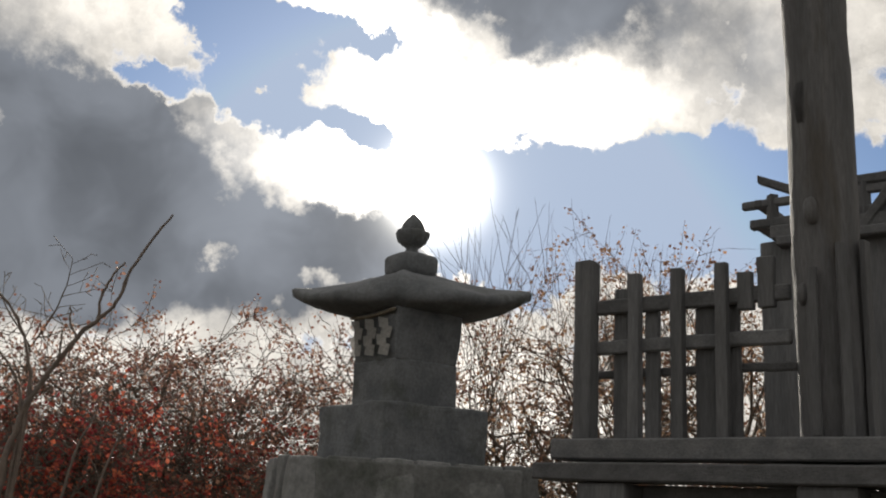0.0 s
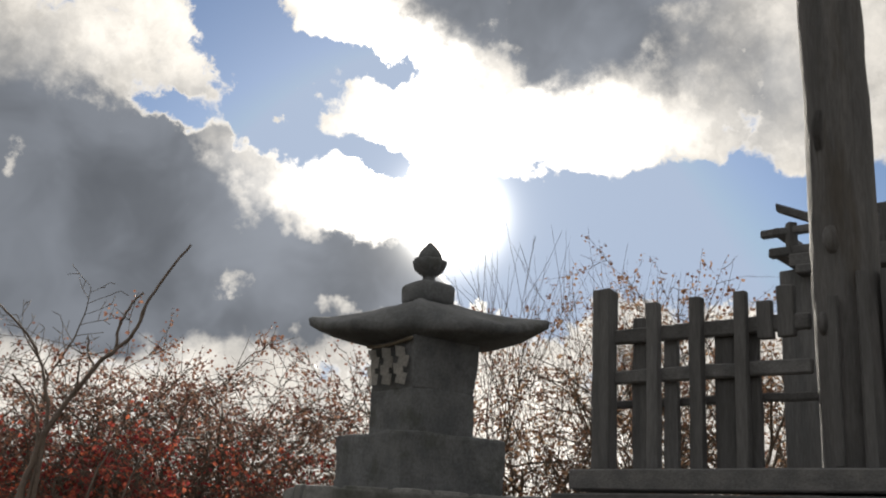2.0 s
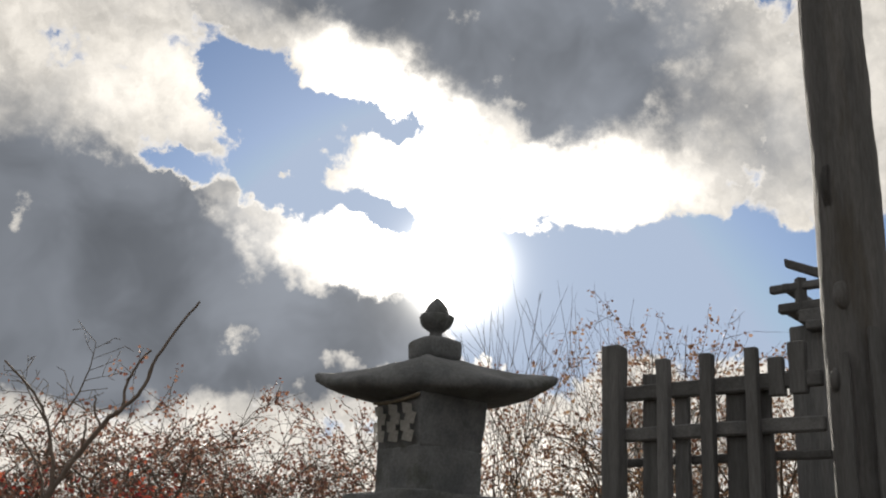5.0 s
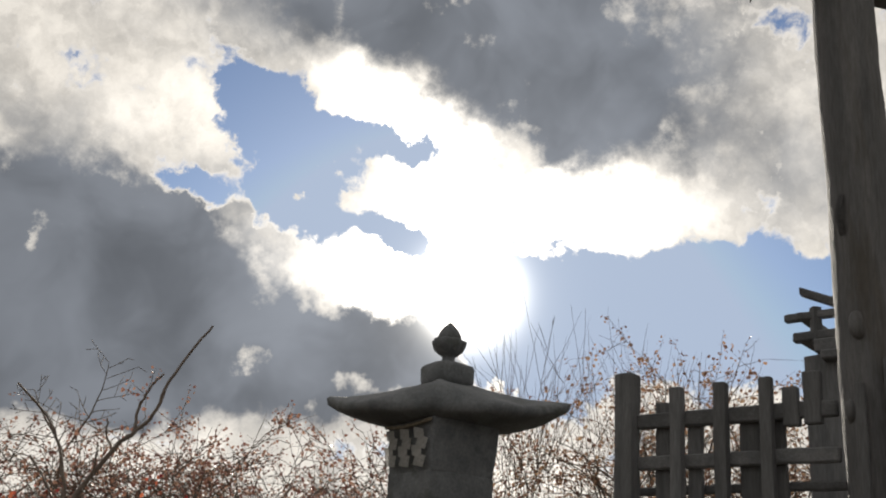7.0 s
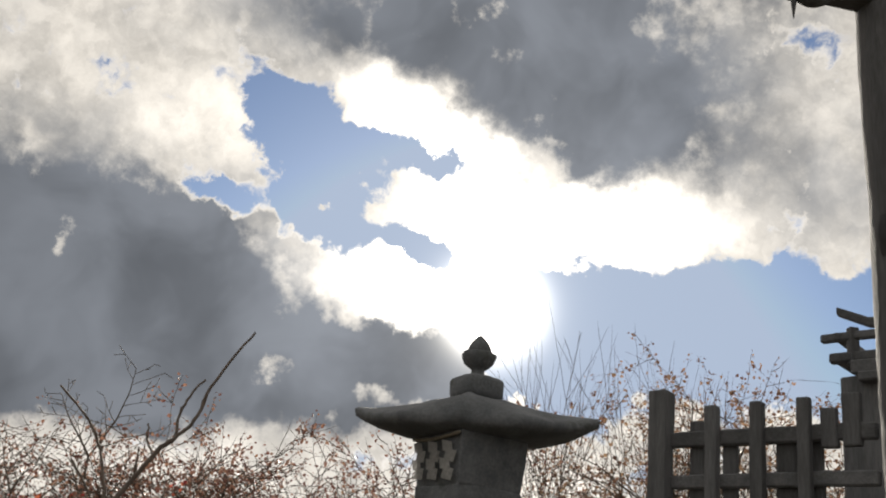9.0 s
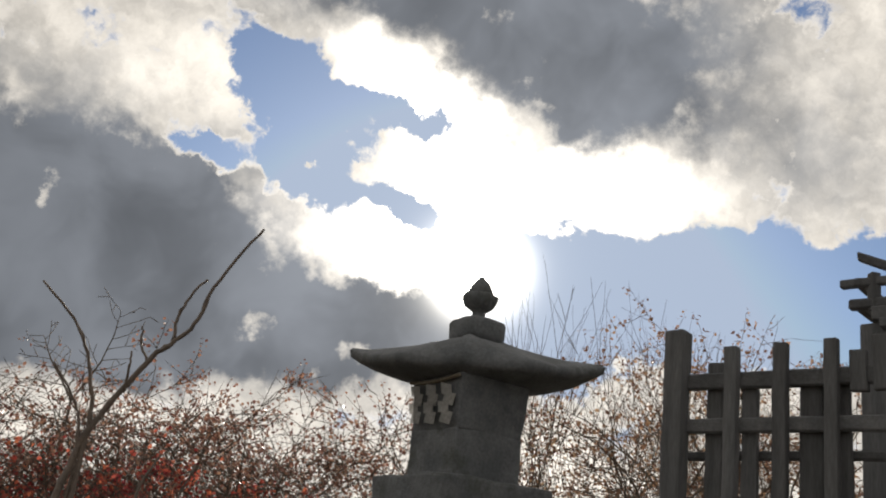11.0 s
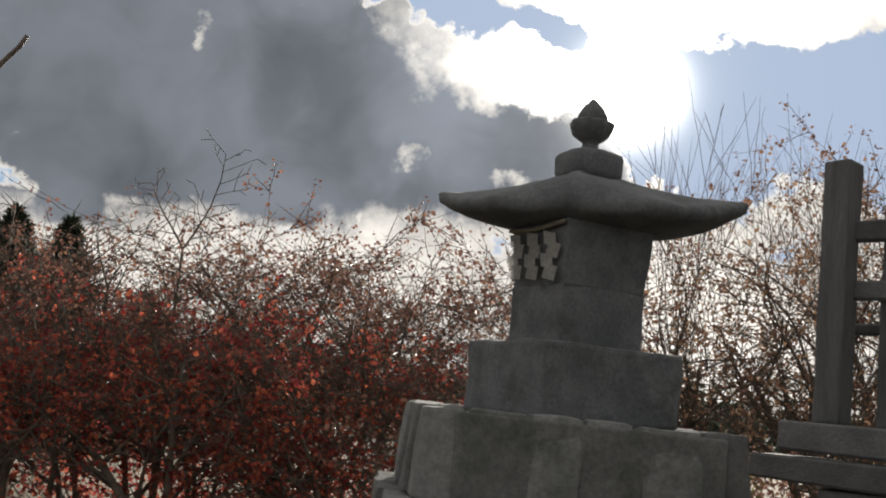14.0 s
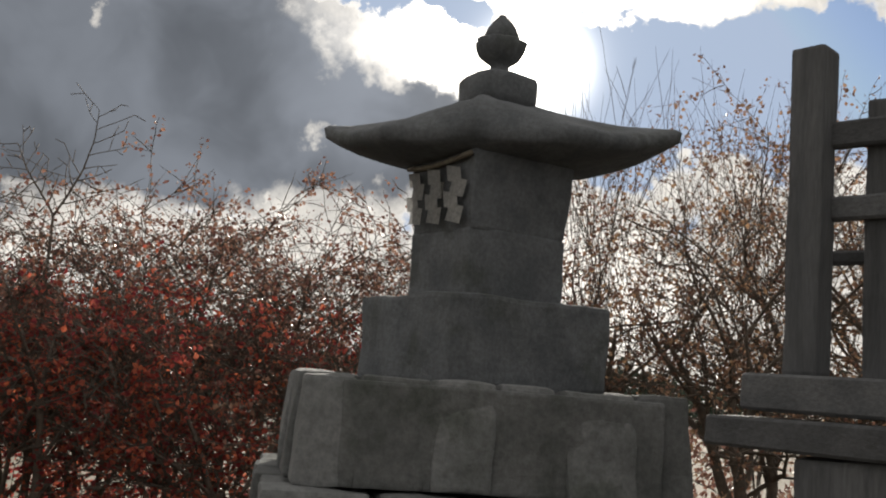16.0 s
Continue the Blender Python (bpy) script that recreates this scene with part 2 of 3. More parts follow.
DRY_GRASS = material("dry grass", (0.24, 0.20, 0.10), (0.15, 0.14, 0.06), 3.0, 0.8, 0.0, vary=0.3, through_light=0.3)


# ---------------------------------------------------------------- mesh helpers
def mesh_object(name, bm, mat, parent=None, label="", smooth=False):
    me = bpy.data.meshes.new(name)
    bm.to_mesh(me)
    bm.free()
    if smooth:
        me.polygons.foreach_set("use_smooth", [True] * len(me.polygons))
    me.materials.append(mat)
    ob = new(name, me)
    if parent:
        ob.parent = parent
    if label:
        ob["label"] = label
    return ob


def part(name, bm, mat, parent, label="", smooth=False):
    return mesh_object(name, bm, mat, parent, label, smooth)


def thing(name, m, label, category, group=""):
    ob = new(name)
    ob.matrix_basis = m
    ob.empty_display_size = 0.1
    return tagged(ob, label, category, group)


def roughen(bm, amp, scale, seed=0.0):
    for v in bm.verts:
        p = v.co * scale + Vector((seed, seed * 1.7, -seed))
        v.co += Vector((noise.noise(p), noise.noise(p + Vector((9, 0, 0))), noise.noise(p + Vector((0, 9, 0))))) * amp


def block(sx, sy, z0, z1, top=1.0, cuts=4, bevel=0.012, amp=0.006, scale=9.0, seed=0.0, at=(0, 0)):
    """A worked stone or timber: its foot sx by sy, its top scaled, edges rounded and faces uneven."""
    bm = bmesh.new()
    bmesh.ops.create_cube(bm, size=1)
    for v in bm.verts:
        k = top if v.co.z > 0 else 1.0
        v.co = Vector((v.co.x * sx * k + at[0], v.co.y * sy * k + at[1], z1 if v.co.z > 0 else z0))
    if bevel:
        bmesh.ops.bevel(bm, geom=bm.edges[:], offset=bevel, segments=2, affect="EDGES", profile=0.6)
    if cuts:
        bmesh.ops.subdivide_edges(bm, edges=[e for e in bm.edges if e.calc_length() > 3 * bevel], cuts=cuts, use_grid_fill=True)
    if amp:
        roughen(bm, amp, scale, seed)
    return bm


def lathe(profile, sides=20, lobes=0, lobe_amp=0.0, lobe_from=0.0, square=0.0):
    """A turned shape from (radius, height) pairs; lobes cut petals into the wide part; square pulls it towards four corners."""
    bm = bmesh.new()
    rings = []
    for r, z in profile:
        ring = []
        for i in range(sides):
            a = 2 * math.pi * i / sides
            k = 1.0
            if square:
                k = (1 - square) + square / max(abs(math.cos(a)), abs(math.sin(a)))
            if lobes and r > lobe_from:
                k += lobe_amp * abs(math.cos(a * lobes / 2)) - lobe_amp / 2
            ring.append(bm.verts.new((r * k * math.cos(a), r * k * math.sin(a), z)))
        rings.append(ring)
    for lo, hi in zip(rings, rings[1:]):
        for i in range(sides):
            bm.faces.new((lo[i], lo[(i + 1) % sides], hi[(i + 1) % sides], hi[i]))
    bm.faces.new(rings[0][::-1])
    bm.faces.new(rings[-1])
    return bm


def tube(bm, pts, radii, sides=5):
    """A tapering round member along pts, added to bm."""
    rings = []
    for i, p in enumerate(pts):
        d = (pts[min(i + 1, len(pts) - 1)] - pts[max(i - 1, 0)]).normalized()
        u = d.orthogonal().normalized()
        w = d.cross(u)
        rings.append([bm.verts.new(p + (u * math.cos(2 * math.pi * k / sides) + w * math.sin(2 * math.pi * k / sides)) * radii[i]) for k in range(sides)])
    for lo, hi in zip(rings, rings[1:]):
        best = min(range(sides), key=lambda s: (lo[0].co - hi[s].co).length)
        for k in range(sides):
            bm.faces.new((lo[k], lo[(k + 1) % sides], hi[(k + 1 + best) % sides], hi[(k + best) % sides]))
    bm.faces.new(rings[-1])
    return bm


def beam(a, b, w, h, amp=0.003, seed=0.0, bevel=0.006, upturn=0.0):
    """A squared timber from a to b, w wide and h high; upturn bends its first end upward."""
    a, b = Vector(a), Vector(b)
    d = b - a
    bm = bmesh.new()
    bmesh.ops.create_cube(bm, size=1)
    for v in bm.verts:
        v.co = Vector(((v.co.x + 0.5) * d.length, v.co.y * w, v.co.z * h))
    bmesh.ops.bevel(bm, geom=bm.edges[:], offset=bevel, segments=1, affect="EDGES")
    bmesh.ops.subdivide_edges(bm, edges=[e for e in bm.edges if e.calc_length() > 0.1], cuts=8, use_grid_fill=True)
    if upturn:
        for v in bm.verts:
            k = max(0.0, 1 - v.co.x / 0.22)
            v.co.z += upturn * k * k
            v.co.x += 0.25 * upturn * k * k
    roughen(bm, amp, 11.0, seed)
    x = d.normalized()
    y = Vector((0, 0, 1)).cross(x).normalized()
    z = x.cross(y)
    bmesh.ops.transform(bm, matrix=Matrix((x, y, z)).transposed().to_4x4(), verts=bm.verts[:])
    bmesh.ops.translate(bm, vec=a, verts=bm.verts[:])
    return bm


# ---------------------------------------------------------------- ground
def build_ground():
    bm = bmesh.new()
    steps = [-2500, -900, -300, -120, -60, -30, -18] + [x * 1.0 for x in range(-12, 13)] + [18, 30, 60, 120, 300, 900, 2500]
    grid = [[bm.verts.new((x, y, 0.0)) for x in steps] for y in steps]
    for row, up in zip(grid, grid[1:]):
        for i in range(len(steps) - 1):
            bm.faces.new((row[i], row[i + 1], up[i + 1], up[i]))
    for v in bm.verts:
        r = Vector((v.co.x, v.co.y + 2)).length
        fall = max(0.0, min(1.0, (v.co.y - 5.0) / 14.0))
        v.co.z += 0.07 * noise.noise(v.co * 0.5) * min(1.0, r / 3) - 0.9 * fall * fall
    ob = mesh_object("ground", bm, SOIL, smooth=True)
    tagged(ob, "dark earth with dry grass and fallen leaves", "ground", kind="structure")


build_ground()


# ---------------------------------------------------------------- stone shrine
def roof_mesh(half, under, z_under):
    """A square stone roof with swept-up corners and a hollow slope, its foot closed by a rising soffit."""
    bm = bmesh.new()
    n = 10
    slope = [(1.0, 0.0), (0.97, 0.012), (0.84, 0.024), (0.68, 0.042), (0.54, 0.062), (0.44, 0.074), (0.34, 0.092), (0.22, 0.108), (0.16, 0.114)]
    rows = []
    for k, z in slope:
        lift = 0.030 * max(0.0, (k - 0.3) / 0.7) ** 2
        rows.append((half * k, z - 0.040 * k * k, lift + 0.010 * k))
    soffit = [(half * 0.985, -0.066, 0.036), (half * 0.90, -0.082, 0.030), (half * 0.74, -0.094, 0.016), (half * 0.55, -0.104, 0.004), (under, z_under, 0.0)]
    loops = []
    for h, z, lift in soffit[::-1] + rows:
        ring = []
        for side in range(4):
            for i in range(n):
                s = -1 + 2 * i / n
                bow = 1 - 0.035 * (1 - s * s)
                x, y = s * h, -h * bow
                for _ in range(side):
                    x, y = -y, x
                ring.append(bm.verts.new((x, y, z + lift * abs(s) ** 3 * 1.6)))
        loops.append(ring)
    m = 4 * n
    for lo, hi in zip(loops, loops[1:]):
        for i in range(m):
            bm.faces.new((lo[i], lo[(i + 1) % m], hi[(i + 1) % m], hi[i]))
    bm.faces.new(loops[0][::-1])
    bm.faces.new(loops[-1])
    # the corner above the path is worn blunt, as is the one behind it
    for v in bm.verts:
        s = (v.co.x - v.co.y) * 0.7071
        over = abs(s) - 0.27
        if over > 0:
            shift = over * (-0.57 if s > 0 else 0.57)
            q = min(1.0, over / 0.30)
            v.co += Vector((shift, -shift, -0.045 * q * q))
    roughen(bm, 0.006, 14.0, 3.0)
    return bm


def build_shrine():
    root = thing("stone_shrine", pose(0, 0.01, 0, 0, 0, -65), "small weathered stone shrine with swept roof and jewel finial", "shrine")
    # plinth: courses of fitted blocks round a rubble core
    square_on = Matrix.Rotation(radians(68.5), 3, "Z")
    for z0, z1, side, count, top in ((1.17, 1.492, 1.20, 5, 0.965), (0.80, 1.165, 1.40, 4, 0.97), (0.0, 0.795, 1.58, 5, 0.96)):
        bm = block(side * 0.8, side * 0.8, z0, z1 - 0.02, 1.0, 2, 0.01, 0.004)
        bmesh.ops.rotate(bm, cent=(0, 0, 0), matrix=square_on, verts=bm.verts[:])
        part("core", bm, PLINTH, root)
        rng = random.Random(int(z1 * 100))
        for s in range(4):
            cuts = [0.0] + sorted((i + rng.uniform(-0.18, 0.18)) / count for i in range(1, count)) + [1.0]
            depth_in = side * 0.14
            for i in range(count):
                w = (cuts[i + 1] - cuts[i]) * (side - depth_in) - 0.020
                x = -side / 2 + (cuts[i] + cuts[i + 1]) / 2 * (side - depth_in)
                bm = block(w, depth_in, z0, z1 - rng.uniform(0, 0.010), 1.0, 3, 0.014, 0.012, 7.0, rng.uniform(0, 50), (x, -side / 2 + depth_in / 2 + rng.uniform(-0.020, 0.014)))
                for v in bm.verts:
                    k = 1 - (1 - top) * (v.co.z - z0) / (z1 - z0)
                    v.co.x, v.co.y = v.co.x * k, v.co.y * k
                bmesh.ops.rotate(bm, cent=(0, 0, 0), matrix=Matrix.Rotation(math.pi / 2 * s, 3, "Z"), verts=bm.verts[:])
                bmesh.ops.translate(bm, vec=(-0.02, 0.12, 0), verts=bm.verts[:])
                bmesh.ops.rotate(bm, cent=(0, 0, 0), matrix=square_on, verts=bm.verts[:])
                part("block", bm, PLINTH, root)
    part("pedestal", block(0.61, 0.61, 1.478, 1.762, 1.0, 7, 0.016, 0.012, 8.0, 4.0), STONE, root, "heavy rough stone pedestal")
    part("body", block(0.380, 0.380, 1.758, 1.985, 1.0, 6, 0.012, 0.009, 8.0, 8.0), STONE, root, "upright stone shrine body")
    part("lintel", block(0.372, 0.372, 1.975, 2.235, 1.10, 6, 0.012, 0.009, 8.0, 2.0), STONE, root, "flaring upper block of the shrine body")
    door = block(0.006, 0.20, 1.80, 2.0, 1.0, 3, 0.002, 0.002, 8.0, 2.0, (-0.1935, 0))
    bmesh.ops.rotate(door, cent=(0, 0, 0), matrix=Matrix.Rotation(0, 3, "Z"), verts=door.verts[:])
    part("door", door, STONE, root, "small recessed stone door")
    bm = roof_mesh(0.447, 0.19, -0.108)
    bmesh.ops.translate(bm, vec=(0, 0, 2.335), verts=bm.verts[:])
    part("roof", bm, STONE, root, "swept stone roof with upturned corners", True)
    bm = lathe([(0.106, -0.02), (0.113, 0.01), (0.114, 0.075), (0.107, 0.090), (0.090, 0.098), (0.05, 0.108), (0.045, 0.112)], 24, square=0.55)
    roughen(bm, 0.004, 20.0, 1.0)
    bmesh.ops.translate(bm, vec=(0, 0, 2.452), verts=bm.verts[:])
    part("cap", bm, STONE, root, "rounded square cap stone", True)
    bm = lathe([(0.05, -0.01), (0.034, 0.012), (0.032, 0.03), (0.05, 0.042), (0.072, 0.062), (0.083, 0.088), (0.086, 0.112), (0.074, 0.120), (0.050, 0.123)], 32, 8, 0.16, 0.065)
    roughen(bm, 0.003, 24.0, 6.0)
    bmesh.ops.translate(bm, vec=(0, 0, 2.562), verts=bm.verts[:])
    bowl = part("finial", bm, STONE, root, "lotus bowl finial", True)
    bm = lathe([(0.056, 0.115), (0.061, 0.128), (0.060, 0.142), (0.050, 0.166), (0.034, 0.188), (0.018, 0.204), (0.012, 0.212), (0.004, 0.216)], 28)
    roughen(bm, 0.003, 24.0, 6.0)
    bmesh.ops.translate(bm, vec=(0, 0, 2.562), verts=bm.verts[:])
    part("jewel", bm, STONE, bowl, "pointed stone jewel", True)
    return root


build_shrine()


def streamer_mesh(flip):
    """A zigzag of folded paper, four leaves deep."""
    bm = bmesh.new()
    w, h = 0.078, 0.054
    for i in range(4):
        x = (0.030 if i % 2 else -0.004) * flip
        z = -i * h * 0.80
        y = 0.007 * (i % 2)
        k = flip * (-0.016 if i % 2 else 0.014)
        quad = [(x - w / 2, y, z), (x + w / 2, y + 0.004, z - 0.014), (x + w / 2 + k, y + 0.008, z - h - 0.014), (x - w / 2 + k, y + 0.003, z - h)]
        bm.faces.new([bm.verts.new(p) for p in quad])
    bmesh.ops.solidify(bm, geom=bm.faces[:], thickness=0.0012)
    return bm


def build_streamers():
    face = pose(0, 0.01, 0, 0, 0, -65)
    # the front of the shrine is its narrow-seen face
    for i, (s, flip) in enumerate(((-0.15, 1), (-0.015, 0.75), (0.115, 1.15))):
        ob = mesh_object("paper_streamer", streamer_mesh(flip), PAPER)
        ob.matrix_basis = face @ pose(s, -0.224, 2.200 - 0.006 * i, -3, 3 * i - 4, 3 * i - 3)
        tagged(ob, "white folded paper zigzag streamer hanging on the stone shrine", "paper streamer", "shrine streamers")
    bm = bmesh.new()
    pts = [Vector((-0.205 + 0.041 * i, -0.216, 2.214 - 0.012 * math.sin(math.pi * i / 10))) for i in range(11)]
    tube(bm, pts, [0.008 + 0.002 * (i % 2) for i in range(11)], 8)
    ob = mesh_object("straw_rope", bm, ROPE, smooth=True)
    ob.matrix_basis = face
    tagged(ob, "thin straw rope tied across the stone shrine", "rope")


build_streamers()

# ---------------------------------------------------------------- timber fence and shrine building
FD = Vector((0.657, -0.754, 0))
FN = Vector((0.754, 0.657, 0))
FO = Vector((0.452, -1.488, 0))
FTURN = math.degrees(math.atan2(FD.y, FD.x))


def along(s, n, z):
    p = FO + FD * s + FN * n
    return (p.x, p.y, z)


def build_fence():
    root = thing("timber_fence", pose(0, 0, 0), "dark weathered timber fence with square posts and three rails", "fence")
    spin = Matrix.Rotation(radians(FTURN), 3, "Z")

    def post(s, n, w, d, z0, z1, name, top=0.98, seed=0.0):
        bm = block(w, d, z0, z1, top, 6, min(0.012, w * 0.12), 0.004, 12.0, seed)
        bmesh.ops.rotate(bm, cent=(0, 0, 0), matrix=spin, verts=bm.verts[:])
        p = FO + FD * s + FN * n
        bmesh.ops.translate(bm, vec=(p.x, p.y, 0), verts=bm.verts[:])
        part(name, bm, WOOD, root)

    post(0.0, 0.0, 0.072, 0.072, 1.545, 2.216, "post", 1.02, 1.0)
    for i, (s, w, z) in enumerate(((0.203, 0.046, 2.150), (0.372, 0.046, 2.152), (0.537, 0.042, 2.153))):
        post(s, 0.0, w, 0.040, 1.545, z, "picket", 0.97, 3.0 + i)
    # short stub boards over the top rail where the fence meets the shrine
    for i, (s, w, z) in enumerate(((0.615, 0.055, 2.118), (0.690, 0.060, 2.165))):
        post(s, 0.02, w, 0.035, 1.985, z, "stub_board", 0.97, 31.0 + i)
    # back row, seen between the front pickets
    for i, (s, w, z) in enumerate(((0.122, 0.062, 2.110), (0.246, 0.056, 2.03), (0.455, 0.080, 2.04), (0.540, 0.082, 2.03))):
        post(s, 0.055, w, 0.03, 1.545, z, "picket", 0.97, 13.0 + i)
    for z, h, n, s1 in ((2.038, 0.056, 0.027, 0.77), (1.886, 0.050, 0.027, 0.77), (1.795, 0.030, 0.085, 0.77)):
        part("rail", beam(along(-0.01, n, z), along(s1, n, z), 0.03, h, 0.003, z), WOOD_LONG, root)


def build_platform():
    root = thing("timber_platform", pose(0, 0, 0), "dark timber sill beams on squat posts under the fence", "platform")
    part("sill", beam(along(-0.10, 0.0, 1.508), along(2.2, 0.0, 1.508), 0.16, 0.074, 0.004, 5.0), WOOD_LONG, root)
    part("sill", beam(along(-0.155, 0.0, 1.428), along(2.2, 0.0, 1.425), 0.24, 0.062, 0.004, 7.0), WOOD_LONG, root)
    for s in (0.12, 0.9, 1.7):
        bm = block(0.2, 0.2, 0.0, 1.392, 0.95, 4, 0.015, 0.008, 8.0, s)
        bmesh.ops.rotate(bm, cent=(0, 0, 0), matrix=Matrix.Rotation(radians(FTURN), 3, "Z"), verts=bm.verts[:])
        bmesh.ops.translate(bm, vec=along(s, 0, 0), verts=bm.verts[:])
        part("leg", bm, WOOD, root)
    part("apron", beam(along(0.1, 0.06, 1.22), along(2.2, 0.06, 1.22), 0.05, 0.34, 0.004, 9.0), WOOD_LONG, root)


def build_wooden_shrine():
    root = thing("wooden_shrine", pose(0, 0, 0), "old unpainted wooden shrine with a railed veranda and upturned rail ends", "shrine")
    c = Vector((1.375, -1.10, 0))

    def at(s, n, z):
        p = c + FD * s + FN * n
        return (p.x, p.y, z)

    for i in range(5):
        w = 0.22
        part("wall_board", beam(at(0.005 + i * w, 0.0, 1.95), at((i + 1) * w - 0.003, 0.0, 1.95), 0.045, 1.05, 0.004, i * 3.1), WOOD, root)
    for i in range(4):
        part("wall_board", beam(at(0.03, 0.04 + i * 0.24, 1.95), at(0.03, 0.27 + i * 0.24, 1.95), 0.045, 1.05, 0.004, 20 + i), WOOD, root)
    part("floor_beam", beam(at(0.06, 0.0, 2.508), at(1.3, 0.0, 2.508), 0.10, 0.062, 0.003, 1.0), WOOD_LONG, root)
    part("floor_beam", beam(at(0.10, -0.03, 2.455), at(1.3, -0.03, 2.455), 0.12, 0.04, 0.003, 2.0), WOOD_LONG, root)
    part("bottom_rail", beam(at(-0.04, 0.0, 2.562), at(1.3, 0.0, 2.562), 0.045, 0.042, 0.003, 3.0), WOOD_LONG, root)
    part("middle_rail", beam(at(-0.075, 0.0, 2.655), at(1.3, 0.0, 2.655), 0.035, 0.036, 0.003, 4.0), WOOD_LONG, root)
    part("top_rail", beam(at(-0.02, 0.0, 2.698), at(1.3, 0.0, 2.698), 0.038, 0.040, 0.003, 5.0, upturn=0.075), WOOD_LONG, root)
    for s in (0.06, 0.45, 0.85, 1.2):
        part("baluster", block(0.04, 0.04, 2.53, 2.69, 1.0, 2, 0.004, 0.002, 9.0, s, at(s, 0.0, 0)[:2]), WOOD, root)
    part("side_rail", beam(at(0.0, -0.02, 2.655), at(0.0, 1.0, 2.655), 0.035, 0.036, 0.003, 6.0), WOOD_LONG, root)
    part("side_rail", beam(at(0.0, -0.02, 2.562), at(0.0, 1.0, 2.562), 0.045, 0.042, 0.003, 8.0), WOOD_LONG, root)
    for s, n in ((0.08, 0.05), (0.55, 0.05), (1.0, 0.05), (0.08, 0.9)):
        part("stilt", block(0.11, 0.11, 0.0, 1.44, 0.97, 4, 0.008, 0.004, 9.0, s + n, at(s, n, 0)[:2]), WOOD, root)
    part("brace", beam(at(0.40, -0.04, 2.42), at(0.62, -0.04, 2.70), 0.04, 0.04, 0.003, 9.0), WOOD_LONG, root)


def build_pillar():
    root = thing("timber_pillar", pose(0, 0, 0), "tall rough round timber pillar with peeling weathered surface", "pillar")
    bm = bmesh.new()
    n, rows, sides = 60, [], 28
    for i in range(n + 1):
        z = 0.0 + 4.6 * i / n
        r = 0.112 - 0.004 * z / 4.6
        lean = Vector((1.106 - 0.010 * (z - 2), -2.07, z))
        ring = []
        for k in range(sides):
            a = 2 * math.pi * k / sides
            p = Vector((math.cos(a) * 2.2, math.sin(a) * 2.2, z * 1.3))
            rr = r + 0.011 * noise.noise(p) + 0.007 * noise.noise(Vector((p.x * 2, p.y * 2, z * 9)))
            ring.append(bm.verts.new(lean + Vector((math.cos(a), math.sin(a), 0)) * rr))
        rows.append(ring)
    for lo, hi in zip(rows, rows[1:]):
        for k in range(sides):
            bm.faces.new((lo[k], lo[(k + 1) % sides], hi[(k + 1) % sides], hi[k]))
    bm.faces.new(rows[-1])
    part("trunk", bm, BARK_LOG, root, smooth=True)
    strip = bmesh.new()
    for k in range(7):
        z = 2.62 + 0.025 * k
        out = 0.112 + 0.018 * math.sin(math.pi * k / 6)
        for s in (-0.012, 0.012):
            a = radians(205) + s / 0.11
            strip.verts.new((1.10 + out * math.cos(a), -2.07 + out * math.sin(a), z + 0.2 * s))
    strip.verts.ensure_lookup_table()
    for k in range(6):
        strip.faces.new([strip.verts[q] for q in (2 * k, 2 * k + 1, 2 * k + 3, 2 * k + 2)])
    bmesh.ops.solidify(strip, geom=strip.faces[:], thickness=0.006)
    part("peeling_strip", strip, BARK_LOG, root)
    part("crossbeam", beam((0.715, -2.11, 3.70), (2.0, -2.03, 3.71), 0.10, 0.17, 0.004, 41.0), WOOD_LONG, root, "squared crossbeam through the pillar")
    boss = bmesh.new()
    bmesh.ops.create_icosphere(boss, subdivisions=3, radius=1.0)
    for v in boss.verts:
        v.co = Vector((0.775 + v.co.x * 0.075, -2.11 + v.co.y * 0.045, 3.61 + v.co.z * 0.045))
    roughen(boss, 0.005, 20.0, 2.0)
    part("carved_boss", boss, WOOD, root, smooth=True)
    spike = tube(bmesh.new(), [Vector((0.702, -2.11, 3.64)), Vector((0.702, -2.11, 3.56)), Vector((0.700, -2.11, 3.497))], [0.014, 0.010, 0.002], 7)
    part("peg", spike, WOOD, root)
    part("peg_collar", block(0.05, 0.06, 3.59, 3.65, 0.9, 2, 0.006, 0.002, 9.0, 1.0, (0.712, -2.11)), WOOD, root)
    for i, (z, a, r) in enumerate(((2.30, 215, 0.030), (2.02, 190, 0.024), (3.02, 20, 0.022))):
        knot = bmesh.new()
        bmesh.ops.create_icosphere(knot, subdivisions=2, radius=r)
        for v in knot.verts:
            v.co.z *= 1.7
        roughen(knot, 0.008, 30.0, i * 3.0)
        bmesh.ops.translate(knot, vec=(1.106 + 0.108 * math.cos(radians(a)), -2.07 + 0.108 * math.sin(radians(a)), z), verts=knot.verts[:])
        part("knot", knot, BARK_LOG, root, smooth=True)
    for i, (a, z0, z1, w) in enumerate(((-100, 1.55, 2.18, 0.035), (-55, 1.55, 2.2, 0.05), (-140, 1.55, 2.1, 0.03))):
        bm = block(w, 0.02, z0, z1, 0.97, 4, 0.004, 0.003, 9.0, i)
        bmesh.ops.translate(bm, vec=(0, -0.136, 0), verts=bm.verts[:])
        bmesh.ops.rotate(bm, cent=(0, 0, 0), matrix=Matrix.Rotation(radians(a + 90), 3, "Z"), verts=bm.verts[:])
        bmesh.ops.translate(bm, vec=(1.098, -2.07, 0), verts=bm.verts[:])
        part("batten", bm, WOOD, root)


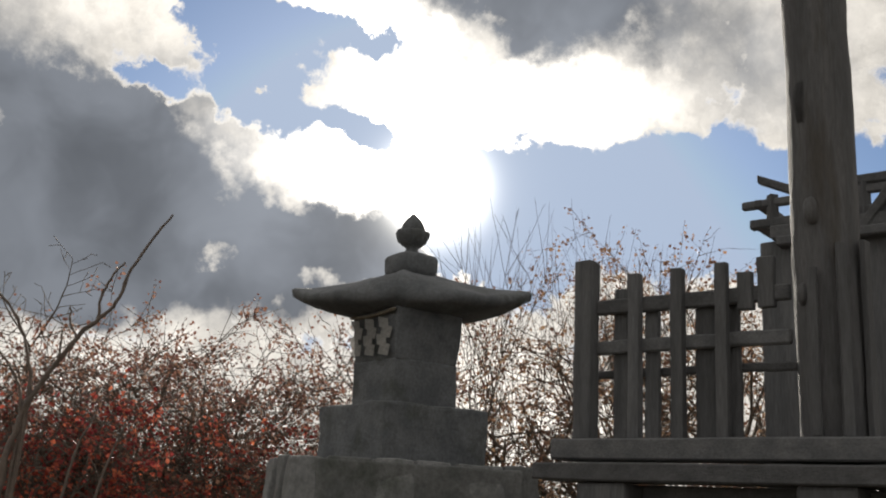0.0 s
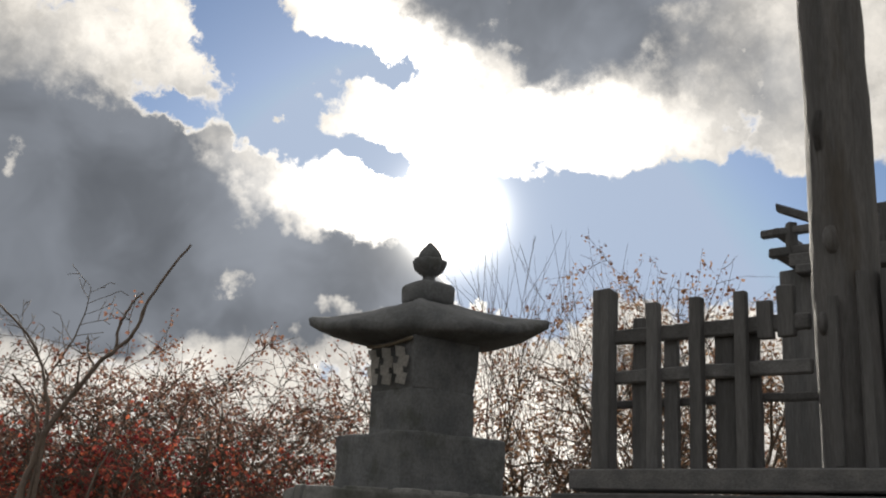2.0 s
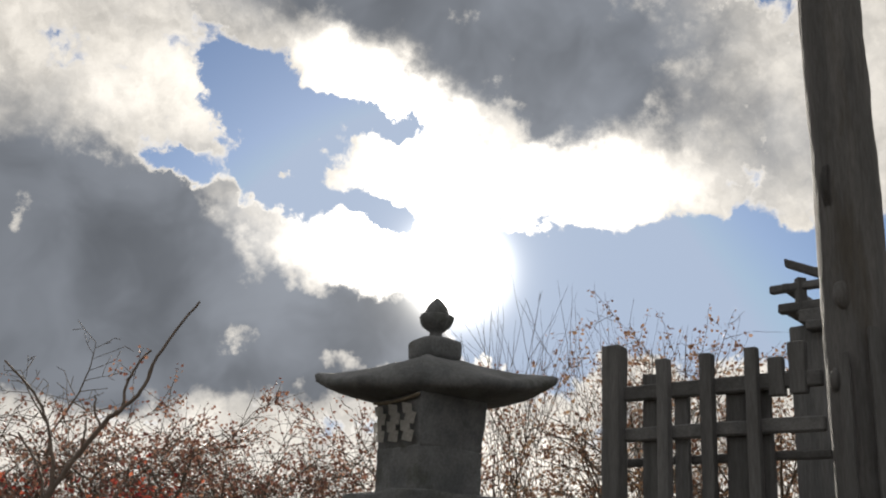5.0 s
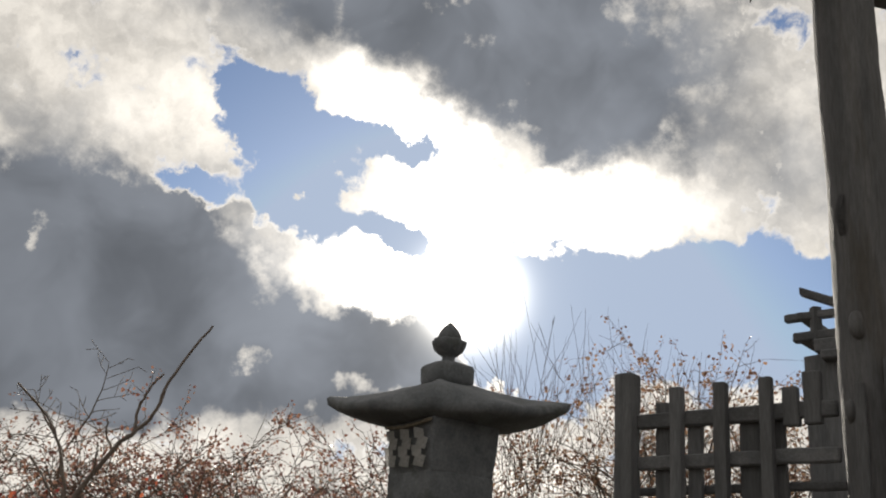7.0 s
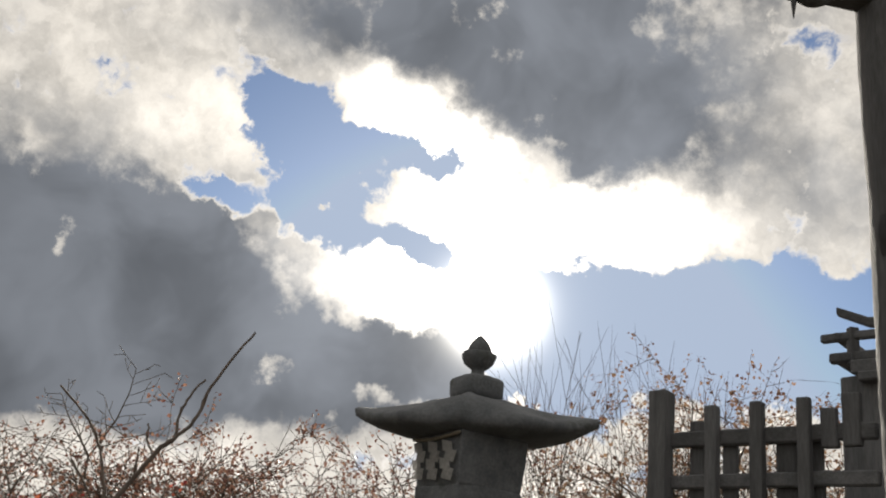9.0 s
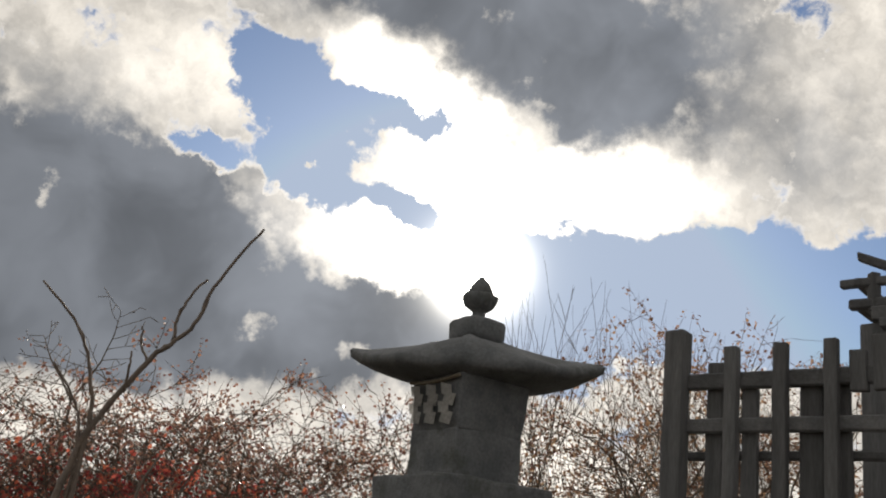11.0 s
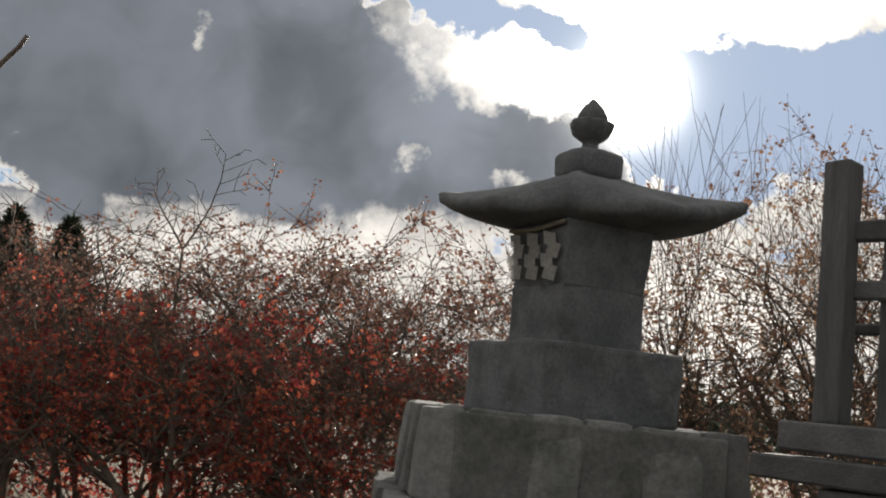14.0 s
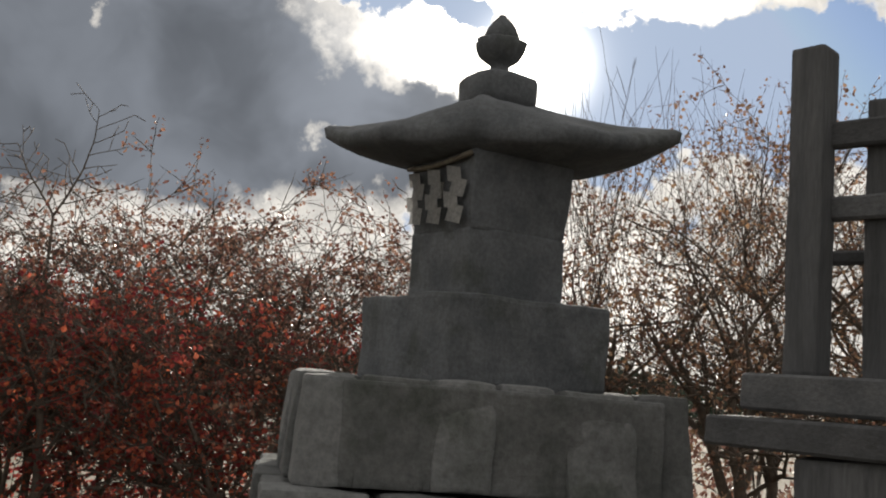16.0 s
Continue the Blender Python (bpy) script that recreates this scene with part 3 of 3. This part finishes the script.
build_fence()
build_platform()
build_wooden_shrine()
build_pillar()


# ---------------------------------------------------------------- trees and shrubs
def grow(rng, start, way_up, length, radius, levels, spread, split, wander, rise, fine):
    """Limbs of a tree: a list of (points, radii, level), the finest last."""
    limbs = []

    def limb(p, d, ln, r, level):
        steps = max(3, int(ln / (0.16 if level < 2 else 0.08)))
        pts, rad = [p.copy()], [r]
        for i in range(steps):
            d = (d + Vector((rng.gauss(0, wander), rng.gauss(0, wander), rng.gauss(0, wander) + rise))).normalized()
            p = p + d * (ln / steps)
            pts.append(p.copy())
            rad.append(r * (1 - 0.72 * (i + 1) / steps) + 0.0006)
        limbs.append((pts, rad, level))
        if level >= levels:
            return
        for j in range(split[min(level, len(split) - 1)]):
            f = rng.uniform(0.25 if level else 0.35, 1.0)
            k = min(int(f * steps), steps)
            side = Vector((rng.gauss(0, 1), rng.gauss(0, 1), rng.gauss(0.15, 0.6))).normalized()
            limb(pts[k], (d * (1 - spread) + side * spread * 1.3).normalized(), ln * rng.uniform(0.42, 0.72), max(rad[k] * 0.62, fine), level + 1)

    limb(Vector(start), Vector(way_up).normalized(), length, radius, 0)
    return limbs


def wood_mesh(limbs):
    bm = bmesh.new()
    for pts, rad, level in limbs:
        tube(bm, pts, rad, 7 if level == 0 else 4 if level == 1 else 3)
    return bm


def leaf_mesh(rng, limbs, from_level, per_limb, size, low=-9.0, high=99.0, keep=1.0):
    verts, faces = [], []
    for pts, rad, level in limbs:
        if level < from_level or rng.random() > keep:
            continue
        for _ in range(per_limb):
            p = rng.choice(pts[len(pts) // 3:]) + Vector((rng.gauss(0, size * 0.7), rng.gauss(0, size * 0.7), rng.gauss(-size * 0.3, size * 0.6)))
            if not low < p.z < high:
                continue
            s = size * rng.uniform(0.6, 1.25)
            u = Vector((rng.gauss(0, 1), rng.gauss(0, 1), rng.gauss(-0.4, 0.8))).normalized()
            w = u.orthogonal().normalized()
            w = (Matrix.Rotation(rng.uniform(0, 6.28), 3, u) @ w)
            v = u.cross(w) * s * 0.18
            o = len(verts)
            verts += [p, p + u * s * 0.45 + w * s * 0.38 + v, p + u * s, p + u * s * 0.5 - w * s * 0.38 + v]
            faces += [(o, o + 1, o + 2), (o, o + 2, o + 3)]
    me = bpy.data.meshes.new("crown")
    me.from_pydata([tuple(v) for v in verts], [], faces)
    return me


def tree(name, at, height, radius, label, category, leaf, leaf_size, seed, levels=3, stems=1, spread=0.5, split=(7, 5, 4), wander=0.10, rise=0.03,
         per_limb=4, low=-9.0, keep=1.0, lean=(0, 0), group="", bark=None, fan=0.35, tip=0.99, fine=0.0032, ragged=0.05):
    rng = random.Random(seed)
    root = thing(name, pose(*at), label, category, group)
    limbs = []
    for s in range(stems):
        f = fan if stems > 1 else 0.06
        up = (rng.uniform(-f, f) + lean[0], rng.uniform(-f, f) + lean[1], 1)
        limbs += grow(rng, (rng.uniform(-0.1, 0.1) * (stems > 1), rng.uniform(-0.1, 0.1) * (stems > 1), -0.05), up, height * rng.uniform(0.62, 0.80), radius * rng.uniform(0.8, 1.1), levels, spread, split, wander, rise, fine)
    heights = sorted(p.z for pts, _, _ in limbs for p in pts)
    top = heights[int(len(heights) * tip)]
    k = height / top
    limbs = [([p * k if p.z > 0 else p for p in pts], rad, level) for pts, rad, level in limbs]
    # nothing straggles far over the crown
    cut = []
    for pts, rad, level in limbs:
        ends = next((q for q, p in enumerate(pts) if p.z > height * (1.0 + ragged * noise.noise(p * 1.4 + Vector((seed, 0, 0))))), len(pts))
        if ends >= 2:
            cut.append((pts[:ends], rad[:ends - 1] + [min(rad[ends - 1], 0.0012)], level))
    limbs = cut
    part("trunk", wood_mesh([q for q in limbs if q[2] == 0]), bark or BARK, root, smooth=True)
    main = [q for q in limbs if q[2] == 1][:10]
    for q in main:
        part("branch", wood_mesh([q]), bark or BARK, root, smooth=True)
    rest = [q for q in limbs if q[2] > 0 and q not in main]
    tagged(part("twig_tangle", wood_mesh(rest), bark or BARK, root, smooth=True), kind="stuff")
    if leaf:
        me = leaf_mesh(rng, limbs, levels - 1, per_limb, leaf_size, low, keep=keep)
        me.materials.append(leaf)
        ob = new("crown", me)
        ob.parent = root
    return root


RED = "slender maple with deep red autumn leaves and thin trunk"
for i, (x, y, h) in enumerate(((-3.9, 4.2, 2.2), (-3.3, 3.4, 1.95), (-2.7, 4.6, 2.3), (-2.2, 3.5, 2.0), (-1.72, 4.2, 2.2), (-4.6, 5.6, 2.45), (-3.2, 6.2, 2.4), (-1.15, 3.7, 1.85), (-0.7, 4.5, 2.1), (-5.3, 4.6, 2.2))):
    tree("maple_tree", (x, y, -0.02), h, 0.042, RED, "tree", RED_LEAF, 0.046, 40 + i, 3, 1 + i % 2, 0.60, (10, 7, 5), 0.13, 0.01, 9, group="red maples", keep=0.34, tip=0.96, fine=0.0036, ragged=0.12)
for i, (x, y, h) in enumerate(((-2.35, 5.4, 2.85), (-1.35, 5.6, 3.2), (-0.45, 5.4, 3.1), (-3.4, 5.4, 2.75), (-1.9, 6.6, 3.1), (-4.5, 5.2, 2.6), (-0.9, 6.8, 2.8))):
    tree("leafy_shrub", (x, y, -0.02), h, 0.030, "tangled twiggy shrub with small dull brown leaves", "shrub", DARK_LEAF, 0.044, 70 + i, 3, 5, 0.56, (7, 5, 4), 0.15, 0.014, 10, group="twiggy shrubs", keep=0.55, fan=0.55, tip=0.95, fine=0.0046, ragged=0.16)
for i, (x, y, h) in enumerate(((-4.3, 4.6, 2.9), (-3.75, 5.3, 2.7))):
    tree("bare_sapling", (x, y, -0.02), h, 0.034, "bare sapling with fine spreading twigs", "tree", None, 0.0, 92 + i, 3, 1, 0.55, (8, 6, 4), 0.05, 0.02, fine=0.0050)
for i, (x, y, h, leaf, n, lean) in enumerate(((3.25, 5.4, 3.7, RUST_LEAF, 4, -0.20), (4.3, 6.2, 4.5, RUST_LEAF, 7, -0.08), (1.85, 6.4, 3.3, RUST_LEAF, 4, 0.0), (5.9, 6.8, 4.5, RUST_LEAF, 7, 0.0))):
    tree("cherry_tree", (x, y, -0.05), h, 0.075, "half-bare tree with curved branches and withered russet leaves", "tree", leaf, 0.047, 110 + i, 3, 3, 0.52, (9, 6, 4), 0.11, 0.018, 2 * n, group="half-bare trees", keep=0.52, fan=0.30, tip=0.985, fine=0.0036, lean=(lean, 0), ragged=0.05)
for i, (x, y, h) in enumerate(((2.35, 6.5, 5.0), (4.0, 7.4, 5.1))):
    tree("bare_shrub", (x, y, -0.05), h, 0.016, "tall bare shrub of fine upright shoots", "shrub", None, 0.0, 140 + i, 2, 5, 0.26, (8, 5), 0.04, 0.03, fan=0.14, fine=0.0036, ragged=0.10)


def build_antler_sapling(at, fork, limbs, seed):
    """A thin bare tree: one stem to a fork, then limbs with flat, upcurved sprays of twigs."""
    rng = random.Random(seed)
    root = thing("bare_sapling", pose(*at), "slender bare sapling with antler-like sprays of twigs", "tree")
    top = Vector(fork)
    stem = [Vector((0.03 * math.sin(3 * k / 12), 0, -0.02)).lerp(top, k / 12) + Vector((0.025 * math.sin(k * 1.1), 0.02 * math.sin(k * 0.7), 0)) * (1 - k / 12) for k in range(13)]
    part("trunk", tube(bmesh.new(), stem, [0.020 - 0.009 * k / 12 for k in range(13)], 7), BARK, root, smooth=True)
    sprays = []

    def spray(p, d, ln, r, level, curl_up):
        steps = max(4, int(ln / 0.05))
        pts, rad = [p.copy()], [r]
        for k in range(steps):
            d = (d + Vector((rng.gauss(0, 0.07), rng.gauss(0, 0.07), curl_up + rng.gauss(0, 0.05)))).normalized()
            p = p + d * (ln / steps)
            pts.append(p.copy())
            rad.append(max(r * (1 - 0.7 * (k + 1) / steps), 0.0034))
            if level < 3 and k and rng.random() < (0.75 if level < 2 else 0.5):
                side = Vector((d.z, 0, -d.x)) * (1 if k % 2 else -1) + Vector((0, rng.gauss(0, 0.5), 0.1))
                sprays.append((p.copy(), (d * 0.55 + side.normalized() * 0.8).normalized(), ln * rng.uniform(0.28, 0.5) * (1 - 0.4 * k / steps), rad[-1] * 0.7, level + 1))
        return pts, rad

    for dx, dz, ln in limbs:
        p, r = spray(top, Vector((dx, rng.gauss(0, 0.1), dz)).normalized(), ln, 0.011, 1, -0.01)
        part("branch", tube(bmesh.new(), p, r, 6), BARK, root, smooth=True)
    for k in range(9):
        q = stem[5 + k % 7]
        sprays.append((q, Vector((0.8 if k % 2 else -0.8, rng.gauss(0, 0.4), 0.75)).normalized(), rng.uniform(0.35, 0.6), 0.006, 1))
    bm = bmesh.new()
    while sprays:
        p, d, ln, r, level = sprays.pop()
        tube(bm, *spray(p, d, max(ln, 0.06), max(r, 0.003), level, 0.03), 4)
    tagged(part("twig_spray", bm, BARK, root, smooth=True), kind="stuff")


build_antler_sapling((-2.66, 4.5, 0), (-0.01, 0, 2.52), ((0.42, 0.75, 0.88), (-0.38, 0.72, 0.76)), 7)
build_antler_sapling((-3.35, 4.7, 0), (0.05, 0, 2.15), ((0.25, 0.8, 0.35), (-0.45, 0.8, 0.55)), 9)


def build_near_shrub():
    """The bare shrub whose arching stems stand beside the path."""
    root = thing("bare_stem_shrub", pose(-1.22, -3.2, 0), "leafless shrub of arching brown stems with buds", "shrub")
    rng = random.Random(5)

    def stem(pts, r0, r1, name="stem"):
        pts = [Vector((x, y, z)) for x, y, z in pts]
        fine = []
        for i in range(len(pts) - 1):
            p0, p1, p2, p3 = pts[max(i - 1, 0)], pts[i], pts[i + 1], pts[min(i + 2, len(pts) - 1)]
            for k in range(6):
                u = k / 6
                q = 0.5 * ((2 * p1) + (p2 - p0) * u + (2 * p0 - 5 * p1 + 4 * p2 - p3) * u * u + (3 * p1 - p0 - 3 * p2 + p3) * u ** 3)
                fine.append(q + Vector((rng.gauss(0, 0.0008), rng.gauss(0, 0.0008), 0)))
        fine.append(pts[-1])
        n = len(fine) - 1
        rad = [(r0 + (r1 - r0) * i / n) * (1.35 if i % 11 == 7 else 1.0) for i in range(n + 1)]
        part(name, tube(bmesh.new(), fine, rad, 7), TWIG, root, smooth=True)

    x0 = 1.22
    stem([(0.0, 0.02, -0.02), (0.03, 0.01, 0.5), (0.02, 0, 1.0), (0.019, 0, 1.287), (0.03, 0, 1.357), (0.049, 0, 1.424), (0.114, 0, 1.538), (0.146, 0, 1.573), (0.176, 0, 1.609), (0.202, 0, 1.69), (0.26, 0, 1.789)], 0.008, 0.0022)
    stem([(0.146, 0, 1.573), (0.149, 0, 1.621), (0.166, 0, 1.664), (0.183, 0, 1.686)], 0.0030, 0.0018, "side_twig")
    stem([(0.114, 0, 1.538), (0.098, 0.01, 1.567), (0.094, 0.01, 1.596)], 0.0026, 0.0016, "side_twig")
    stem([(0.086, 0, 1.484), (0.090, -0.01, 1.520), (0.088, -0.01, 1.549)], 0.0024, 0.0015, "side_twig")
    stem([(0.03, 0.0, -0.02), (0.045, 0, 0.7), (0.04, 0, 1.2), (0.045, 0, 1.424), (0.034, 0, 1.495), (-0.002, 0, 1.577), (-0.072, 0, 1.644)], 0.006, 0.0018)
    stem([(-0.03, 0.0, -0.02), (0.0, 0, 0.6), (0.03, 0, 1.2), (0.035, 0, 1.40), (0.012, 0, 1.466), (-0.027, 0, 1.516)], 0.005, 0.0016)
    stem([(0.05, 0.05, -0.02), (0.09, 0.04, 0.7), (0.12, 0.03, 1.25), (0.16, 0.03, 1.40)], 0.005, 0.0016)
    stem([(0.09, 0.05, -0.02), (0.13, 0.04, 0.7), (0.17, 0.03, 1.2), (0.215, 0.03, 1.39)], 0.005, 0.0016)
    stem([(-0.05, 0.05, -0.02), (-0.03, 0.04, 0.7), (0.0, 0.03, 1.25), (0.06, 0.03, 1.46)], 0.005, 0.0016)


build_near_shrub()


def foliage_bank(name, boxes, leaf, size, count, label, category, seed):
    """A mass of overlapping leaves filling rounded mounds (x, y, z of the top, half width, half depth)."""
    rng = random.Random(seed)
    verts, faces = [], []
    for x, y, top, wx, wy in boxes:
        for _ in range(count):
            a, e = rng.uniform(0, 6.283), math.asin(rng.uniform(0, 1))
            r = rng.uniform(0.80, 1.0) * (1 + 0.22 * noise.noise(Vector((x + 2.5 * math.cos(a), y + 2.5 * math.sin(a), 3 * e))))
            p = Vector((x + wx * r * math.cos(a) * math.cos(e), y + wy * r * math.sin(a) * math.cos(e), -0.9 + (top + 0.9) * r * math.sin(e)))
            u = Vector((rng.gauss(0, 1), rng.gauss(0, 1), rng.gauss(0, 1))).normalized() * size * rng.uniform(0.6, 1.3)
            w = u.orthogonal().normalized() * size * 0.4
            o = len(verts)
            verts += [p, p + u * 0.5 + w, p + u, p + u * 0.5 - w]
            faces += [(o, o + 1, o + 2), (o, o + 2, o + 3)]
    me = bpy.data.meshes.new(name)
    me.from_pydata([tuple(v) for v in verts], [], faces)
    me.materials.append(leaf)
    tagged(new(name, me), label, category, kind="stuff")


foliage_bank("hedge", [(1.5 + i * 1.9 + 0.5 * math.sin(i * 2.3), 12.5 + math.sin(i * 1.7), 1.35 + 0.25 * math.sin(i * 3.1), 1.6, 1.0) for i in range(9)], DARK_LEAF, 0.11, 1800, "dark brown hedge beyond the trees", "hedge", 3)
foliage_bank("red_undergrowth", [(-6.2 + i * 1.15, 8.2 + 0.6 * math.sin(i * 2.1), 1.0 + 0.25 * math.sin(i * 1.3), 1.0, 0.8) for i in range(6)], RED_LEAF, 0.07, 1300, "low red autumn undergrowth", "undergrowth", 4)
foliage_bank("olive_bush", [(2.2, 7.5, 1.5, 0.7, 0.5), (3.0, 8.2, 1.35, 0.6, 0.5)], OLIVE_LEAF, 0.07, 1800, "low olive bush with some orange leaves", "bush", 6)
foliage_bank("far_wood", [(-90 + i * 9.0 + 3 * math.sin(i * 2.7), 95 + 8 * math.sin(i * 1.9), 4.5 + 1.2 * math.sin(i * 2.2), 8.5, 5.0) for i in range(24)], NEEDLE, 0.9, 900, "dark distant woodland line", "woodland", 8)


def conifer(x, y, h, w, seed):
    rng = random.Random(seed)
    root = thing("conifer", pose(x, y, -1.0), "dense dark evergreen conifer with a rounded top", "tree", "distant conifers")
    bm = tube(bmesh.new(), [Vector((0, 0, h * k / 6)) for k in range(7)], [0.22 * (1 - k / 6.6) for k in range(7)], 8)
    part("trunk", bm, BARK, root, smooth=True)
    verts, faces = [], []
    for _ in range(6500):
        k = rng.random() ** 0.8
        r = w * (1 - k ** 2.2) * math.sqrt(rng.uniform(0.25, 1.0)) * (1 + 0.25 * math.sin(k * 40 + seed))
        a = rng.uniform(0, 6.283)
        p = Vector((r * math.cos(a), r * math.sin(a), h * (0.06 + 0.94 * k)))
        u = Vector((math.cos(a), math.sin(a), rng.gauss(0.5, 0.5))).normalized() * rng.uniform(0.15, 0.4)
        v = Vector((-math.sin(a), math.cos(a), rng.gauss(0, 0.3))) * 0.08
        o = len(verts)
        verts += [p - v, p + v, p + u]
        faces.append((o, o + 1, o + 2))
    me = bpy.data.meshes.new("crown")
    me.from_pydata([tuple(q) for q in verts], [], faces)
    me.materials.append(NEEDLE)
    new("crown", me).parent = root


conifer(-11.2, 26.0, 6.5, 1.6, 1)
conifer(-13.4, 27.5, 6.9, 1.8, 2)
conifer(-9.6, 29.0, 4.8, 1.5, 3)


def build_grass():
    rng = random.Random(12)
    verts, faces = [], []
    for _ in range(9000):
        x, y = rng.uniform(-5, 5.5), rng.uniform(-6.5, 6.5)
        if abs(x) < 0.85 and abs(y) < 0.95 or (Vector((x + 0.65, y + 4.6)).length < 1.5):
            continue
        h, a, lean = rng.uniform(0.05, 0.28), rng.uniform(0, 6.283), rng.uniform(0.02, 0.12)
        d = Vector((math.cos(a), math.sin(a), 0))
        s = Vector((-d.y, d.x, 0)) * 0.003
        p = Vector((x, y, -0.03))
        o = len(verts)
        verts += [p - s, p + s, p + d * lean * 0.4 + Vector((0, 0, h * 0.6)) + s * 0.7, p + d * lean * 0.4 + Vector((0, 0, h * 0.6)) - s * 0.7, p + d * lean + Vector((0, 0, h))]
        faces += [(o, o + 1, o + 2, o + 3), (o + 3, o + 2, o + 4)]
    me = bpy.data.meshes.new("grass")
    me.from_pydata([tuple(v) for v in verts], [], faces)
    me.materials.append(DRY_GRASS)
    tagged(new("grass", me), "sparse dry yellowed grass on the earth", "grass", kind="stuff")


build_grass()
